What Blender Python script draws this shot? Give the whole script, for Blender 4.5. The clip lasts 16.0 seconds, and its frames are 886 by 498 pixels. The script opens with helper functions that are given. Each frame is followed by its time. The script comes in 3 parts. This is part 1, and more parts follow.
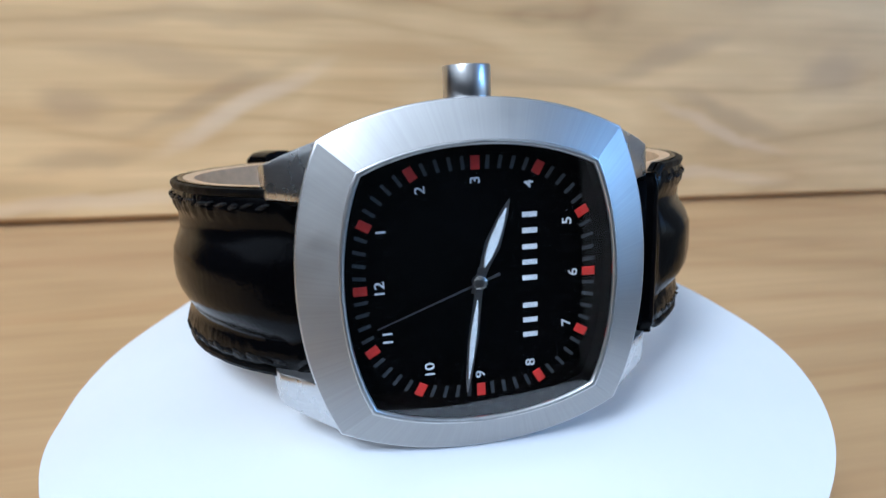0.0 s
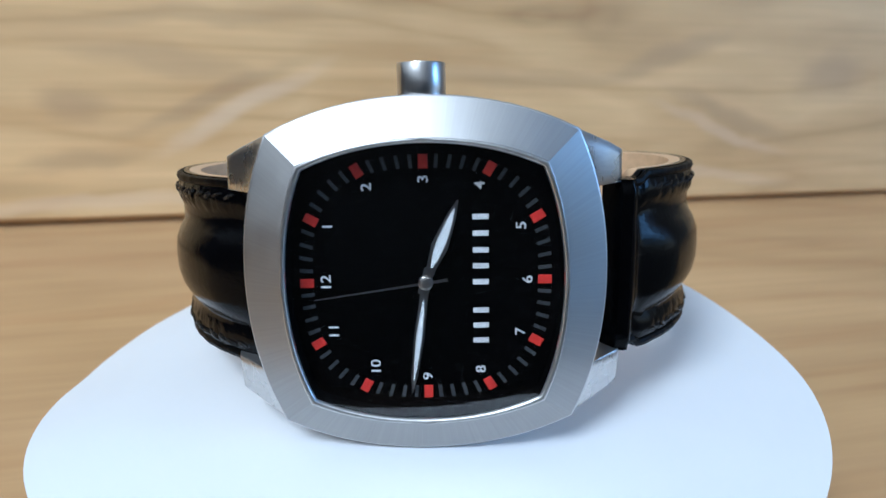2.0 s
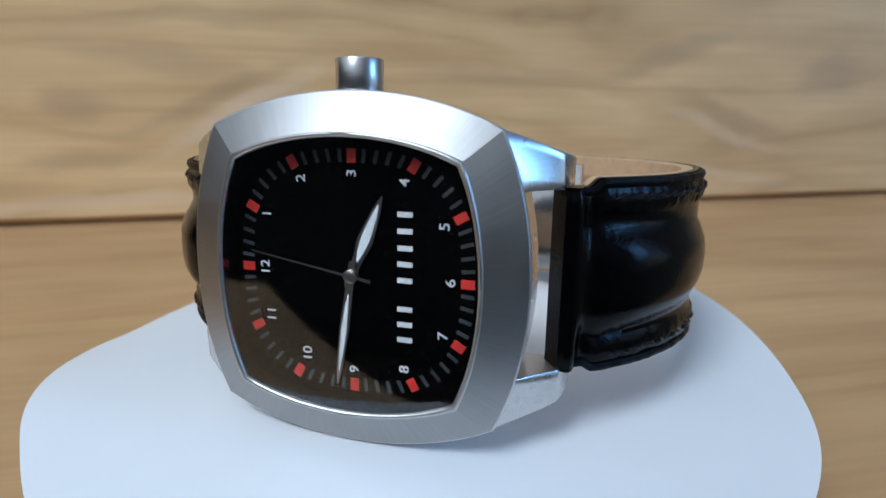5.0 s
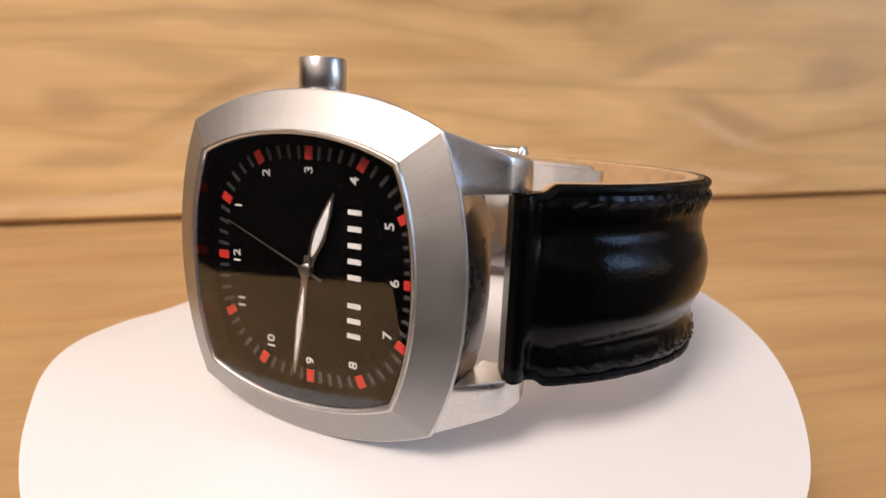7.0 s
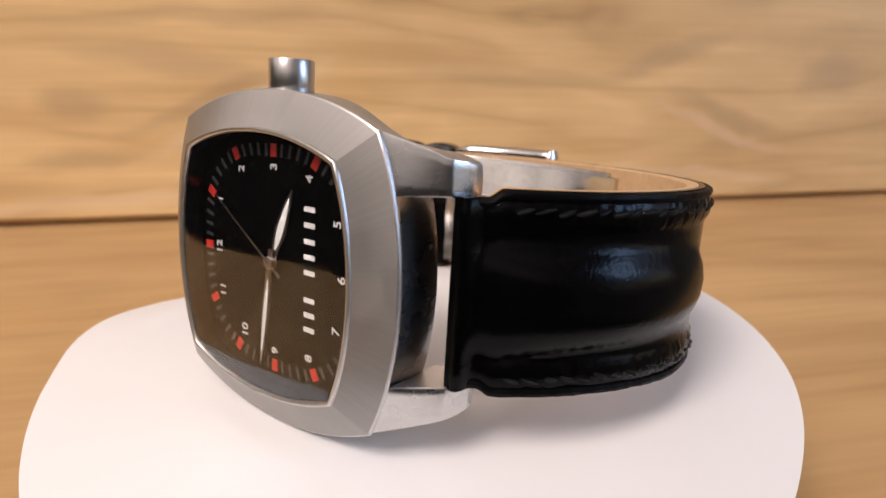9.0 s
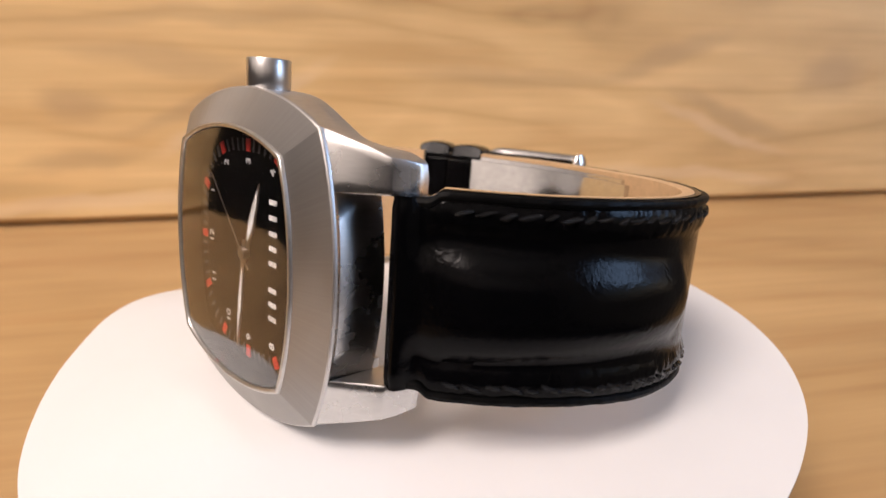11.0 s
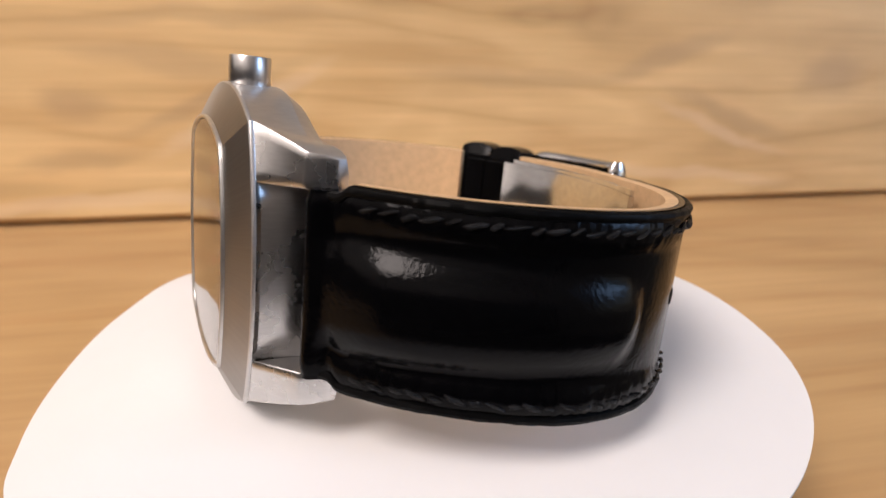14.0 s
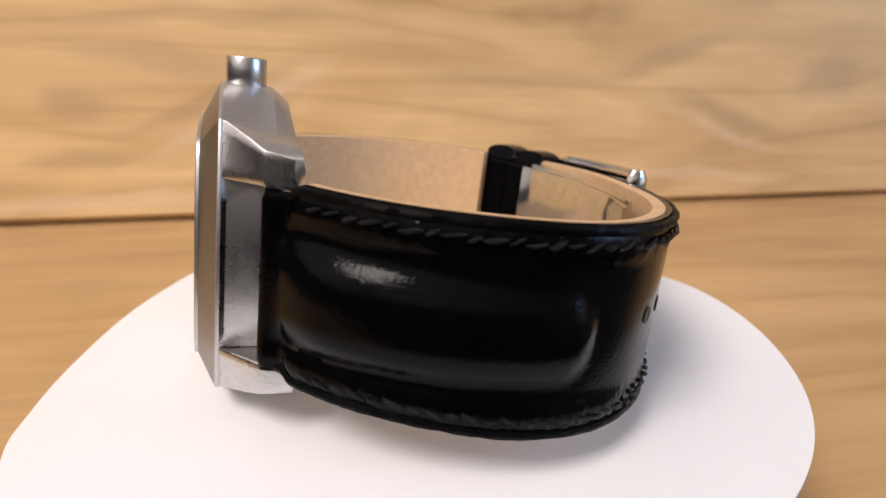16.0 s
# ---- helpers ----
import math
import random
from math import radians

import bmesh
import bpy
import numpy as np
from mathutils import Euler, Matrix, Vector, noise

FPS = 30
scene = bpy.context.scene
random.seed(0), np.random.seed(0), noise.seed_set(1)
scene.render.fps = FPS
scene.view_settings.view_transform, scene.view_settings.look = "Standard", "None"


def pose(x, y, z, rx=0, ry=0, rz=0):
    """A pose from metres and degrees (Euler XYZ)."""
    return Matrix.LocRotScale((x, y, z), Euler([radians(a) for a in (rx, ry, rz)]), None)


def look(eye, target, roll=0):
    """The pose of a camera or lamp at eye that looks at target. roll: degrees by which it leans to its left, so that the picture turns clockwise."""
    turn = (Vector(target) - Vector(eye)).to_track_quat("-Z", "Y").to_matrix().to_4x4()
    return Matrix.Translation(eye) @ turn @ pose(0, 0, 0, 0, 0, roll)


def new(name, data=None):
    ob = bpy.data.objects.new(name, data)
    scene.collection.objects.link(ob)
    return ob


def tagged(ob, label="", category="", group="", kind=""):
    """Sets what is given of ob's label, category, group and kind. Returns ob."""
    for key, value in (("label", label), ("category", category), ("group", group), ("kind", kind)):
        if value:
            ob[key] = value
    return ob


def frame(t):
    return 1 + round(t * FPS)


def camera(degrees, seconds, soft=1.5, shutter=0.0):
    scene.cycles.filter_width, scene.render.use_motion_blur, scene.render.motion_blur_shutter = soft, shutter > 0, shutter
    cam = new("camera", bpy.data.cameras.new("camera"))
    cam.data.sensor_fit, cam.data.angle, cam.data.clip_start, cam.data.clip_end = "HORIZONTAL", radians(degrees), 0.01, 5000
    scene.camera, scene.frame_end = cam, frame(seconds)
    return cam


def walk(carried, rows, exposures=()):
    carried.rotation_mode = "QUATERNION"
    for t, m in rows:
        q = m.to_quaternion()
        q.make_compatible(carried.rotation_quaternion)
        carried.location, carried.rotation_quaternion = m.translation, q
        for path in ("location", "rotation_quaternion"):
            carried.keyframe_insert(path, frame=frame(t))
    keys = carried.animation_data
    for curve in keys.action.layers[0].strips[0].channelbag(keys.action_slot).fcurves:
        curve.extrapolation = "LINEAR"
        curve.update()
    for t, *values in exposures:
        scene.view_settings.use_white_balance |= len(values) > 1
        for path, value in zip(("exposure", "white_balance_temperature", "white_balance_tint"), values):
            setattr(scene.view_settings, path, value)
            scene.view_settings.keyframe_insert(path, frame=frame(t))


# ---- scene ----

# ---- camera ----
EYE = Vector((0.0, -0.09641, 0.07402))
FORWARD = Vector((0.031704, 0.945992, -0.322636))
cam = camera(74.33, 16.0, soft=1.45)
cam.data.dof.use_dof = True
cam.data.dof.focus_distance = 0.075
cam.data.dof.aperture_fstop = 26
CAM = look(EYE, EYE + FORWARD, 1.29)
walk(cam, [(0.0, CAM), (16.0, CAM)],
     exposures=[(0.0, 0.25, 4330, 7), (0.5, 0.27, 4680, 11), (1.2, 0.20, 4400, 7), (2.5, 0.10, 4340, 5), (3.2, 0.0, 4340, 5), (4.2, -0.28, 4340, 5), (6.3, 0.07, 5700, 17), (6.6, 0.17, 6100, 22), (7.1, 0.17, 6100, 22), (7.5, 0.13, 5300, 14), (7.9, 0.13, 5930, 22), (9.5, 0.12, 5930, 22), (11.3, 0.25, 6020, 22), (12.5, 0.25, 5930, 22), (14.0, 0.25, 5800, 20), (16.0, 0.26, 5680, 19)])

# ---- world and light ----
world = bpy.data.worlds.new("world")
scene.world = world
world.use_nodes = True
wn = world.node_tree
sky = wn.nodes.new("ShaderNodeTexSky")
sky.sky_type = "NISHITA"
sky.sun_disc = False
sky.sun_elevation = radians(35)
sky.sun_rotation = radians(70)
wn.nodes["Background"].inputs[1].default_value = 0.1
wn.links.new(sky.outputs[0], wn.nodes["Background"].inputs[0])


def area_lamp(name, eye, target, watts, colour, sx, sy, shape="RECTANGLE"):
    data = bpy.data.lights.new(name, "AREA")
    data.energy, data.color, data.shape, data.size, data.size_y = watts, colour, shape, sx, sy
    ob = new(name, data)
    ob.matrix_world = look(Vector(eye), Vector(target))
    return ob


globe = bpy.data.lights.new("globe_light", "POINT")
globe.energy, globe.color, globe.shadow_soft_size = 43.5, (1.0, 0.86, 0.68), 0.23
new("globe_light", globe).location = (-0.48, -0.59, 0.97)
area_lamp("window_light", (1.38, -0.45, 0.60), (0.0, -0.40, 0.30), 4.6, (0.48, 0.73, 1.0), 0.42, 0.5)


# ---- materials ----
def material(name):
    m = bpy.data.materials.new(name)
    m.use_nodes = True
    return m, m.node_tree, m.node_tree.nodes["Principled BSDF"]


def add(nt, kind, **inputs):
    n = nt.nodes.new("ShaderNode" + kind)
    for k, v in inputs.items():
        n.inputs[k].default_value = v
    return n


def coords(nt, scale, output="Object", location=(0, 0, 0), rotation=(0, 0, 0)):
    c = nt.nodes.new("ShaderNodeTexCoord")
    mp = nt.nodes.new("ShaderNodeMapping")
    mp.inputs["Scale"].default_value = scale
    mp.inputs["Location"].default_value = location
    mp.inputs["Rotation"].default_value = rotation
    nt.links.new(c.outputs[output], mp.inputs["Vector"])
    return mp.outputs[0]


def noise_tex(nt, vec, scale=1.0, detail=3.0, rough=0.5, distortion=0.0):
    n = add(nt, "TexNoise", Scale=scale, Detail=detail, Roughness=rough, Distortion=distortion)
    nt.links.new(vec, n.inputs["Vector"])
    return n.outputs["Fac"]


def ramp(nt, fac, stops):
    r = nt.nodes.new("ShaderNodeValToRGB")
    els = r.color_ramp.elements
    while len(els) < len(stops):
        els.new(0.5)
    for e, (p, c) in zip(els, stops):
        e.position, e.color = p, (*c, 1)
    nt.links.new(fac, r.inputs["Fac"])
    return r.outputs["Color"]


def mixed(nt, fac, a, b, blend="MIX"):
    n = nt.nodes.new("ShaderNodeMix")
    n.data_type, n.blend_type = "RGBA", blend
    for sock, v in ((n.inputs[0], fac), (n.inputs[6], a), (n.inputs[7], b)):
        if hasattr(v, "links"):
            nt.links.new(v, sock)
        else:
            sock.default_value = v
    return n.outputs[2]


def bump(nt, bsdf, height, strength, distance):
    b = add(nt, "Bump", Strength=strength, Distance=distance)
    nt.links.new(height, b.inputs["Height"])
    nt.links.new(b.outputs[0], bsdf.inputs["Normal"])


def wood(name, figure, seed, dark, mid, light, marks=()):
    """Flat-sawn board, grain along x. figure: how strongly the arches of the grain wander."""
    m, nt, b = material(name)
    slow = noise_tex(nt, coords(nt, (5.0, 15, 15), location=(seed, 0, seed)), 1.0, 2.0, 0.5, 0.6)
    rings = nt.nodes.new("ShaderNodeMath")
    rings.operation = "MULTIPLY"
    rings.inputs[1].default_value = figure
    nt.links.new(slow, rings.inputs[0])
    frac = nt.nodes.new("ShaderNodeMath")
    frac.operation = "PINGPONG"
    frac.inputs[1].default_value = 1.0
    nt.links.new(rings.outputs[0], frac.inputs[0])
    fine = noise_tex(nt, coords(nt, (14, 380, 380), location=(0, seed, 0)), 1.0, 3.0, 0.6)
    blotch = noise_tex(nt, coords(nt, (9, 22, 22), location=(seed, seed, 0)), 1.0, 3.0, 0.55)
    base = ramp(nt, frac.outputs[0], [(0.0, dark), (0.35, mid), (1.0, light)])
    streak = ramp(nt, fine, [(0.3, (0.93, 0.915, 0.90)), (0.65, (1.03, 1.03, 1.02))])
    patch = ramp(nt, blotch, [(0.3, (0.88, 0.86, 0.84)), (0.7, (1.05, 1.05, 1.04))])
    c = mixed(nt, 1.0, base, streak, "MULTIPLY")
    c = mixed(nt, 1.0, c, patch, "MULTIPLY")
    # growth lines: thin contours of the slow figure
    flow = noise_tex(nt, coords(nt, (3.2, 24, 24), location=(seed, seed, 1.3)), 1.0, 2.5, 0.5, 0.35)
    lines = nt.nodes.new("ShaderNodeMath")
    lines.operation = "MULTIPLY"
    lines.inputs[1].default_value = figure * 0.9
    nt.links.new(flow, lines.inputs[0])
    fold = nt.nodes.new("ShaderNodeMath")
    fold.operation = "PINGPONG"
    fold.inputs[1].default_value = 0.5
    nt.links.new(lines.outputs[0], fold.inputs[0])
    c = mixed(nt, 1.0, c, ramp(nt, fold.outputs[0], [(0.0, (0.88, 0.83, 0.78)), (0.14, (0.96, 0.945, 0.93)), (0.5, (1.05, 1.055, 1.06))]), "MULTIPLY")
    if marks:
        tc = nt.nodes.new("ShaderNodeTexCoord")
        drift = add(nt, "TexNoise", Scale=28.0, Detail=2.0)
        nt.links.new(tc.outputs["Object"], drift.inputs["Vector"])
        wander = nt.nodes.new("ShaderNodeVectorMath")
        wander.operation = "MULTIPLY_ADD"
        wander.inputs[1].default_value = (0.014, 0.0, 0.012)
        nt.links.new(drift.outputs["Color"], wander.inputs[0])
        nt.links.new(tc.outputs["Object"], wander.inputs[2])
    for x, z, half, width, tilt, colour, weight in marks:
        mp = nt.nodes.new("ShaderNodeMapping")
        mp.vector_type = "TEXTURE"
        mp.inputs["Location"].default_value = (x + 0.007, 0, z + 0.006)
        mp.inputs["Rotation"].default_value = (0, radians(-tilt), 0)
        mp.inputs["Scale"].default_value = (half, 10.0, width)
        nt.links.new(wander.outputs[0], mp.inputs["Vector"])
        gr = nt.nodes.new("ShaderNodeTexGradient")
        gr.gradient_type = "SPHERICAL"
        nt.links.new(mp.outputs[0], gr.inputs["Vector"])
        k = nt.nodes.new("ShaderNodeMapRange")
        k.interpolation_type = "SMOOTHSTEP"
        k.inputs["From Max"].default_value = 0.8
        k.inputs["To Max"].default_value = weight * 0.85
        nt.links.new(gr.outputs["Fac"], k.inputs["Value"])
        c = mixed(nt, k.outputs[0], c, (*colour, 1))
    nt.links.new(c, b.inputs["Base Color"])
    b.inputs["Roughness"].default_value = 0.5
    bump(nt, b, fine, 0.15, 0.0004)
    return m


def brushed_steel(name, grey, rough, stretch, relief=0.25, radial=0.0, lines=0.0):
    """radial: how far brush lines that run out from the dial's centre spread the gloss round it."""
    m, nt, b = material(name)
    if radial:
        tan = nt.nodes.new("ShaderNodeTangent")
        tan.direction_type, tan.axis = "RADIAL", "Y"
        nt.links.new(tan.outputs[0], b.inputs["Tangent"])
        b.inputs["Anisotropic"].default_value = radial
    b.inputs["Metallic"].default_value = 1.0
    vec = coords(nt, stretch)
    if radial and lines:
        flat = nt.nodes.new("ShaderNodeVectorMath")
        flat.operation = "NORMALIZE"
        nt.links.new(coords(nt, (1.0, 0.0, 1.0)), flat.inputs[0])
        fan = nt.nodes.new("ShaderNodeVectorMath")
        fan.operation = "SCALE"
        fan.inputs["Scale"].default_value = lines
        nt.links.new(flat.outputs[0], fan.inputs[0])
        vec = fan.outputs[0]
    grain = noise_tex(nt, vec, 1.0, 2.0, 0.6)
    smear = noise_tex(nt, coords(nt, (220, 220, 220)), 1.0, 3.0, 0.6)
    nt.links.new(ramp(nt, grain, [(0.3, tuple(g * 0.95 for g in grey)), (0.7, tuple(min(1, g * 1.04) for g in grey))]), b.inputs["Base Color"])
    mr = add(nt, "MapRange")
    mr.inputs["To Min"].default_value, mr.inputs["To Max"].default_value = rough * 0.8, rough * 1.25
    nt.links.new(smear, mr.inputs["Value"])
    nt.links.new(mr.outputs[0], b.inputs["Roughness"])
    bump(nt, b, grain, relief, 0.00003)
    return m


def plain(name, colour, rough, metal=0.0, grain=0.0, size=900.0, vary=0.09, gloss=0.5):
    m, nt, b = material(name)
    b.inputs["Specular IOR Level"].default_value = gloss
    b.inputs["Roughness"].default_value, b.inputs["Metallic"].default_value = rough, metal
    f = noise_tex(nt, coords(nt, (size, size, size)), 1.0, 3.0, 0.6)
    nt.links.new(ramp(nt, f, [(0.3, tuple(c * (1 - vary) for c in colour)), (0.7, tuple(min(1.0, c * (1 + vary)) for c in colour))]), b.inputs["Base Color"])
    if grain:
        bump(nt, b, f, grain, 0.0001)
    return m


def leather(name, colour, rough):
    m, nt, b = material(name)
    crease = noise_tex(nt, coords(nt, (650, 650, 650)), 1.0, 4.0, 0.65)
    h = noise_tex(nt, coords(nt, (1700, 1700, 1700)), 1.0, 3.0, 0.6)
    nt.links.new(ramp(nt, crease, [(0.3, tuple(c * 0.75 for c in colour)), (0.7, tuple(c * 1.3 for c in colour))]), b.inputs["Base Color"])
    mr = add(nt, "MapRange")
    mr.inputs["To Min"].default_value, mr.inputs["To Max"].default_value = rough * 0.8, rough * 1.25
    nt.links.new(crease, mr.inputs["Value"])
    nt.links.new(mr.outputs[0], b.inputs["Roughness"])
    bump(nt, b, h, 0.5, 0.00010)
    b.inputs["Specular IOR Level"].default_value = 0.09
    return m


def glass(name):
    m, nt, b = material(name)
    b.inputs["Transmission Weight"].default_value = 1.0
    b.inputs["Roughness"].default_value = 0.035
    b.inputs["IOR"].default_value = 1.5
    return m


DUSK, PALE = (0.40, 0.27, 0.15), (0.82, 0.65, 0.43)
BOARD = wood("board_wood", 6.0, 3.1, (0.57, 0.385, 0.175), (0.71, 0.49, 0.225), (0.79, 0.565, 0.275), marks=(
    (0.1792, 0.0638, 0.030, 0.017, 11, DUSK, 0.55), (0.1194, 0.0439, 0.060, 0.008, -17, DUSK, 0.5), (0.1150, 0.0360, 0.060, 0.005, -17, PALE, 0.45),
    (0.0783, 0.0736, 0.050, 0.009, 19, DUSK, 0.5), (-0.1603, 0.0674, 0.055, 0.009, -9, DUSK, 0.45), (-0.1942, 0.0480, 0.020, 0.010, 0, DUSK, 0.55), (-0.1300, 0.0475, 0.055, 0.0065, 27, PALE, 0.7),
    (-0.1420, 0.0520, 0.055, 0.0055, 24, DUSK, 0.5), (-0.1977, 0.0250, 0.035, 0.006, 9, DUSK, 0.45), (-0.1381, 0.0861, 0.110, 0.006, 4, DUSK, 0.35), (0.0, 0.0627, 0.08, 0.006, -3, DUSK, 0.3),
    (0.0888, 0.0143, 0.10, 0.005, -5, PALE, 0.45), (-0.19, 0.008, 0.09, 0.005, 3, PALE, 0.5)))
TABLE = wood("table_wood", 4.0, 7.7, (0.50, 0.325, 0.145), (0.55, 0.36, 0.165), (0.60, 0.40, 0.19))
PAPER = plain("white_card", (0.80, 0.80, 0.80), 0.7, 0.0, 0.03, 40, 0.015)
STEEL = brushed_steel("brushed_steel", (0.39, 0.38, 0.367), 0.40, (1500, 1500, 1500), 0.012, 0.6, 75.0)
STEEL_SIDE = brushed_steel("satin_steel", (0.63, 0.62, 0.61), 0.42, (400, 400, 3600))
CROWN = brushed_steel("crown_steel", (0.58, 0.57, 0.56), 0.29, (2600, 2600, 200))
BAND = brushed_steel("band_steel", (0.58, 0.57, 0.56), 0.27, (400, 400, 3600), 0.008, 0.75)
LUGFACE = brushed_steel("lug_face_steel", (0.62, 0.61, 0.60), 0.27, (500, 500, 3000), 0.02)
MIRROR = plain("mirror_steel", (0.66, 0.65, 0.64), 0.13, 1.0)
LIP = plain("lip_steel", (0.62, 0.61, 0.59), 0.38, 1.0)
POLISHED = plain("polished_steel", (0.70, 0.69, 0.68), 0.16, 1.0)
LEATHER = leather("black_leather", (0.0014, 0.0014, 0.0017), 0.13)
EDGE = leather("black_leather_edge", (0.0015, 0.0015, 0.0016), 0.42)
LINING = plain("tan_lining", (0.60, 0.40, 0.215), 0.6, 0.0, 0.2, 700)
THREAD = plain("black_thread", (0.004, 0.004, 0.0045), 0.22, 0.0, 0.6, 2600, gloss=0.22)
DIAL = plain("black_dial", (0.0008, 0.0008, 0.0008), 0.5, gloss=0.03)
REHAUT = plain("black_rehaut", (0.003, 0.003, 0.003), 0.06, gloss=0.6)
TICK = plain("grey_ink", (0.06, 0.063, 0.065), 0.45)
RED = plain("red_ink", (0.62, 0.035, 0.022), 0.45)
WHITE = plain("white_ink", (0.82, 0.82, 0.82), 0.5)
LUME = plain("white_lume", (0.80, 0.82, 0.82), 0.5)
HAND = plain("hand_steel", (0.46, 0.43, 0.40), 0.3, 1.0)
CRYSTAL = glass("mineral_crystal")
GASKET = plain("dark_gasket", (0.03, 0.03, 0.03), 0.4)
# tone of unseen panels that give the dial something dark to reflect
REFLECTION_DARK = plain("dark_reflection_panel", (0.016, 0.014, 0.012), 0.8, 0.0, 0.1, 40)
WALLPAINT = plain("wall_paint", (0.42, 0.40, 0.37), 0.8, 0.0, 0.1, 40)
UPPERPAINT = plain("upper_wall_paint", (0.60, 0.58, 0.55), 0.8, 0.0, 0.1, 40)
CEILPAINT = plain("ceiling_paint", (0.82, 0.81, 0.79), 0.85, 0.0, 0.1, 40)
FLOORING = plain("floor_boards", (0.05, 0.036, 0.025), 0.55, 0.0, 0.1, 30)
PLASTIC = plain("grey_plastic", (0.10, 0.10, 0.105), 0.45)


# ---- mesh helpers ----
def part(name, bm, mat, parent=None, label="", smooth=40, scale=0.001, bevel=0.0, flip=False):
    """Links a bmesh (millimetres) as one mesh object under a thing or part."""
    bmesh.ops.recalc_face_normals(bm, faces=bm.faces)
    bmesh.ops.scale(bm, vec=(scale,) * 3, verts=bm.verts)
    me = bpy.data.meshes.new(name)
    bm.to_mesh(me)
    bm.free()
    me.materials.append(mat)
    ob = new(name, me)
    if parent:
        ob.parent = parent
    if label:
        ob["label"] = label
    if smooth:
        me.polygons.foreach_set("use_smooth", [True] * len(me.polygons))
        me.set_sharp_from_angle(angle=radians(smooth))
    if bevel:
        mod = ob.modifiers.new("bevel", "BEVEL")
        mod.width, mod.segments, mod.limit_method, mod.angle_limit = bevel * scale, 2, "ANGLE", radians(32)
        mod.harden_normals = True
    return ob


def box_bm(x0, x1, y0, y1, z0, z1):
    bm = bmesh.new()
    v = [bm.verts.new(p) for p in ((x0, y0, z0), (x1, y0, z0), (x1, y1, z0), (x0, y1, z0), (x0, y0, z1), (x1, y0, z1), (x1, y1, z1), (x0, y1, z1))]
    for f in ((3, 2, 1, 0), (4, 5, 6, 7), (0, 1, 5, 4), (1, 2, 6, 5), (2, 3, 7, 6), (3, 0, 4, 7)):
        bm.faces.new([v[i] for i in f])
    return bm


def rings_bm(rings, closed=True, cap_first=False, cap_last=False):
    """Skins a list of rings with the same number of points."""
    bm = bmesh.new()
    vs = [[bm.verts.new(p) for p in r] for r in rings]
    n = len(rings[0])
    for a, b in zip(vs, vs[1:]):
        for i in range(n if closed else n - 1):
            j = (i + 1) % n
            bm.faces.new((a[i], a[j], b[j], b[i]))
    if cap_first:
        bm.faces.new(vs[0][::-1])
    if cap_last:
        bm.faces.new(vs[-1])
    return bm


def turned(profile, steps=64, axis="z", centre=(0, 0, 0)):
    """A solid of revolution: profile of (radius, height)."""
    rings = []
    for r, h in profile:
        ring = []
        for i in range(steps):
            a = 2 * math.pi * i / steps
            p = (r * math.cos(a), r * math.sin(a), h) if axis == "z" else (r * math.cos(a), h, r * math.sin(a))
            ring.append(tuple(c + d for c, d in zip(p, centre)))
        rings.append(ring)
    return rings_bm(rings, True, True, True)


def empty(name, label, category):
    return tagged(new(name), label, category)


def ease(x, x0, x1):
    k = min(1.0, max(0.0, (x - x0) / (x1 - x0)))
    return k * k * (3 - 2 * k)


# ---- the turn of the stand: seconds, degrees, lift in mm, tilts in degrees ----
TURN = [
    (0.0, 8.13, -0.23, -0.14, -0.19), (0.5, 5.64, -0.29, 0.10, -0.08), (1.0, 2.76, -0.27, 0.22, -0.12), (1.5, 0.0, -0.15, 0.06, -0.14),
    (2.0, -3.05, -0.03, -0.06, -0.17), (2.5, -5.51, 0.03, -0.06, -0.09), (3.0, -8.08, 0.06, 0.02, 0.03), (3.5, -10.74, 0.14, -0.12, 0.08),
    (4.0, -13.39, 0.21, -0.07, 0.10), (6.5, -26.48, 0.24, -0.06, 0.30), (7.0, -29.13, 0.18, 0.10, 0.29), (7.5, -31.66, 0.13, 0.15, 0.23),
    (8.0, -34.20, 0.09, 0.03, 0.15), (8.5, -36.93, 0.02, 0.08, 0.08), (9.0, -39.54, -0.05, 0.05, 0.0), (11.5, -52.33, -0.10, -0.16, -0.16),
    (12.5, -57.52, -0.07, -0.03, -0.10), (13.5, -62.75, 0.04, 0.05, -0.16), (14.5, -67.26, 0.14, -0.12, -0.10), (15.0, -69.60, 0.07, -0.10, 0.0),
    (16.0, -74.23, -0.16, 0.20, 0.03)]
TABLE_Z = -3.0     # mm, the tabletop under the lower edge of the board
DISC_Z = 26.8      # mm over the table
DIAL_POSE = Matrix(((0.99886, -0.02471, -0.04094, 0.00192), (0.02904, 0.99363, 0.10885, -0.032088), (0.03799, -0.10992, 0.99321, 0.048088), (0, 0, 0, 1)))


def turn_rows(rest):
    rows = []
    for t, turn, lift, rx, ry in TURN:
        m = Matrix.Translation((0, 0, lift * 0.001 + 0.05)) @ Matrix.Rotation(radians(rx), 4, "X") @ Matrix.Rotation(radians(ry), 4, "Y") @ Matrix.Rotation(radians(turn), 4, "Z")
        rows.append((t, m @ Matrix.Translation((0, 0, -0.05)) @ rest))
    return rows


# ---- room, table, backdrop board ----
def slab(name, x0, x1, y0, y1, z0, z1, mat, label, category):
    ob = part(name, box_bm(x0, x1, y0, y1, z0, z1), mat, smooth=0, scale=1.0)
    return tagged(ob, label, category, kind="structure")


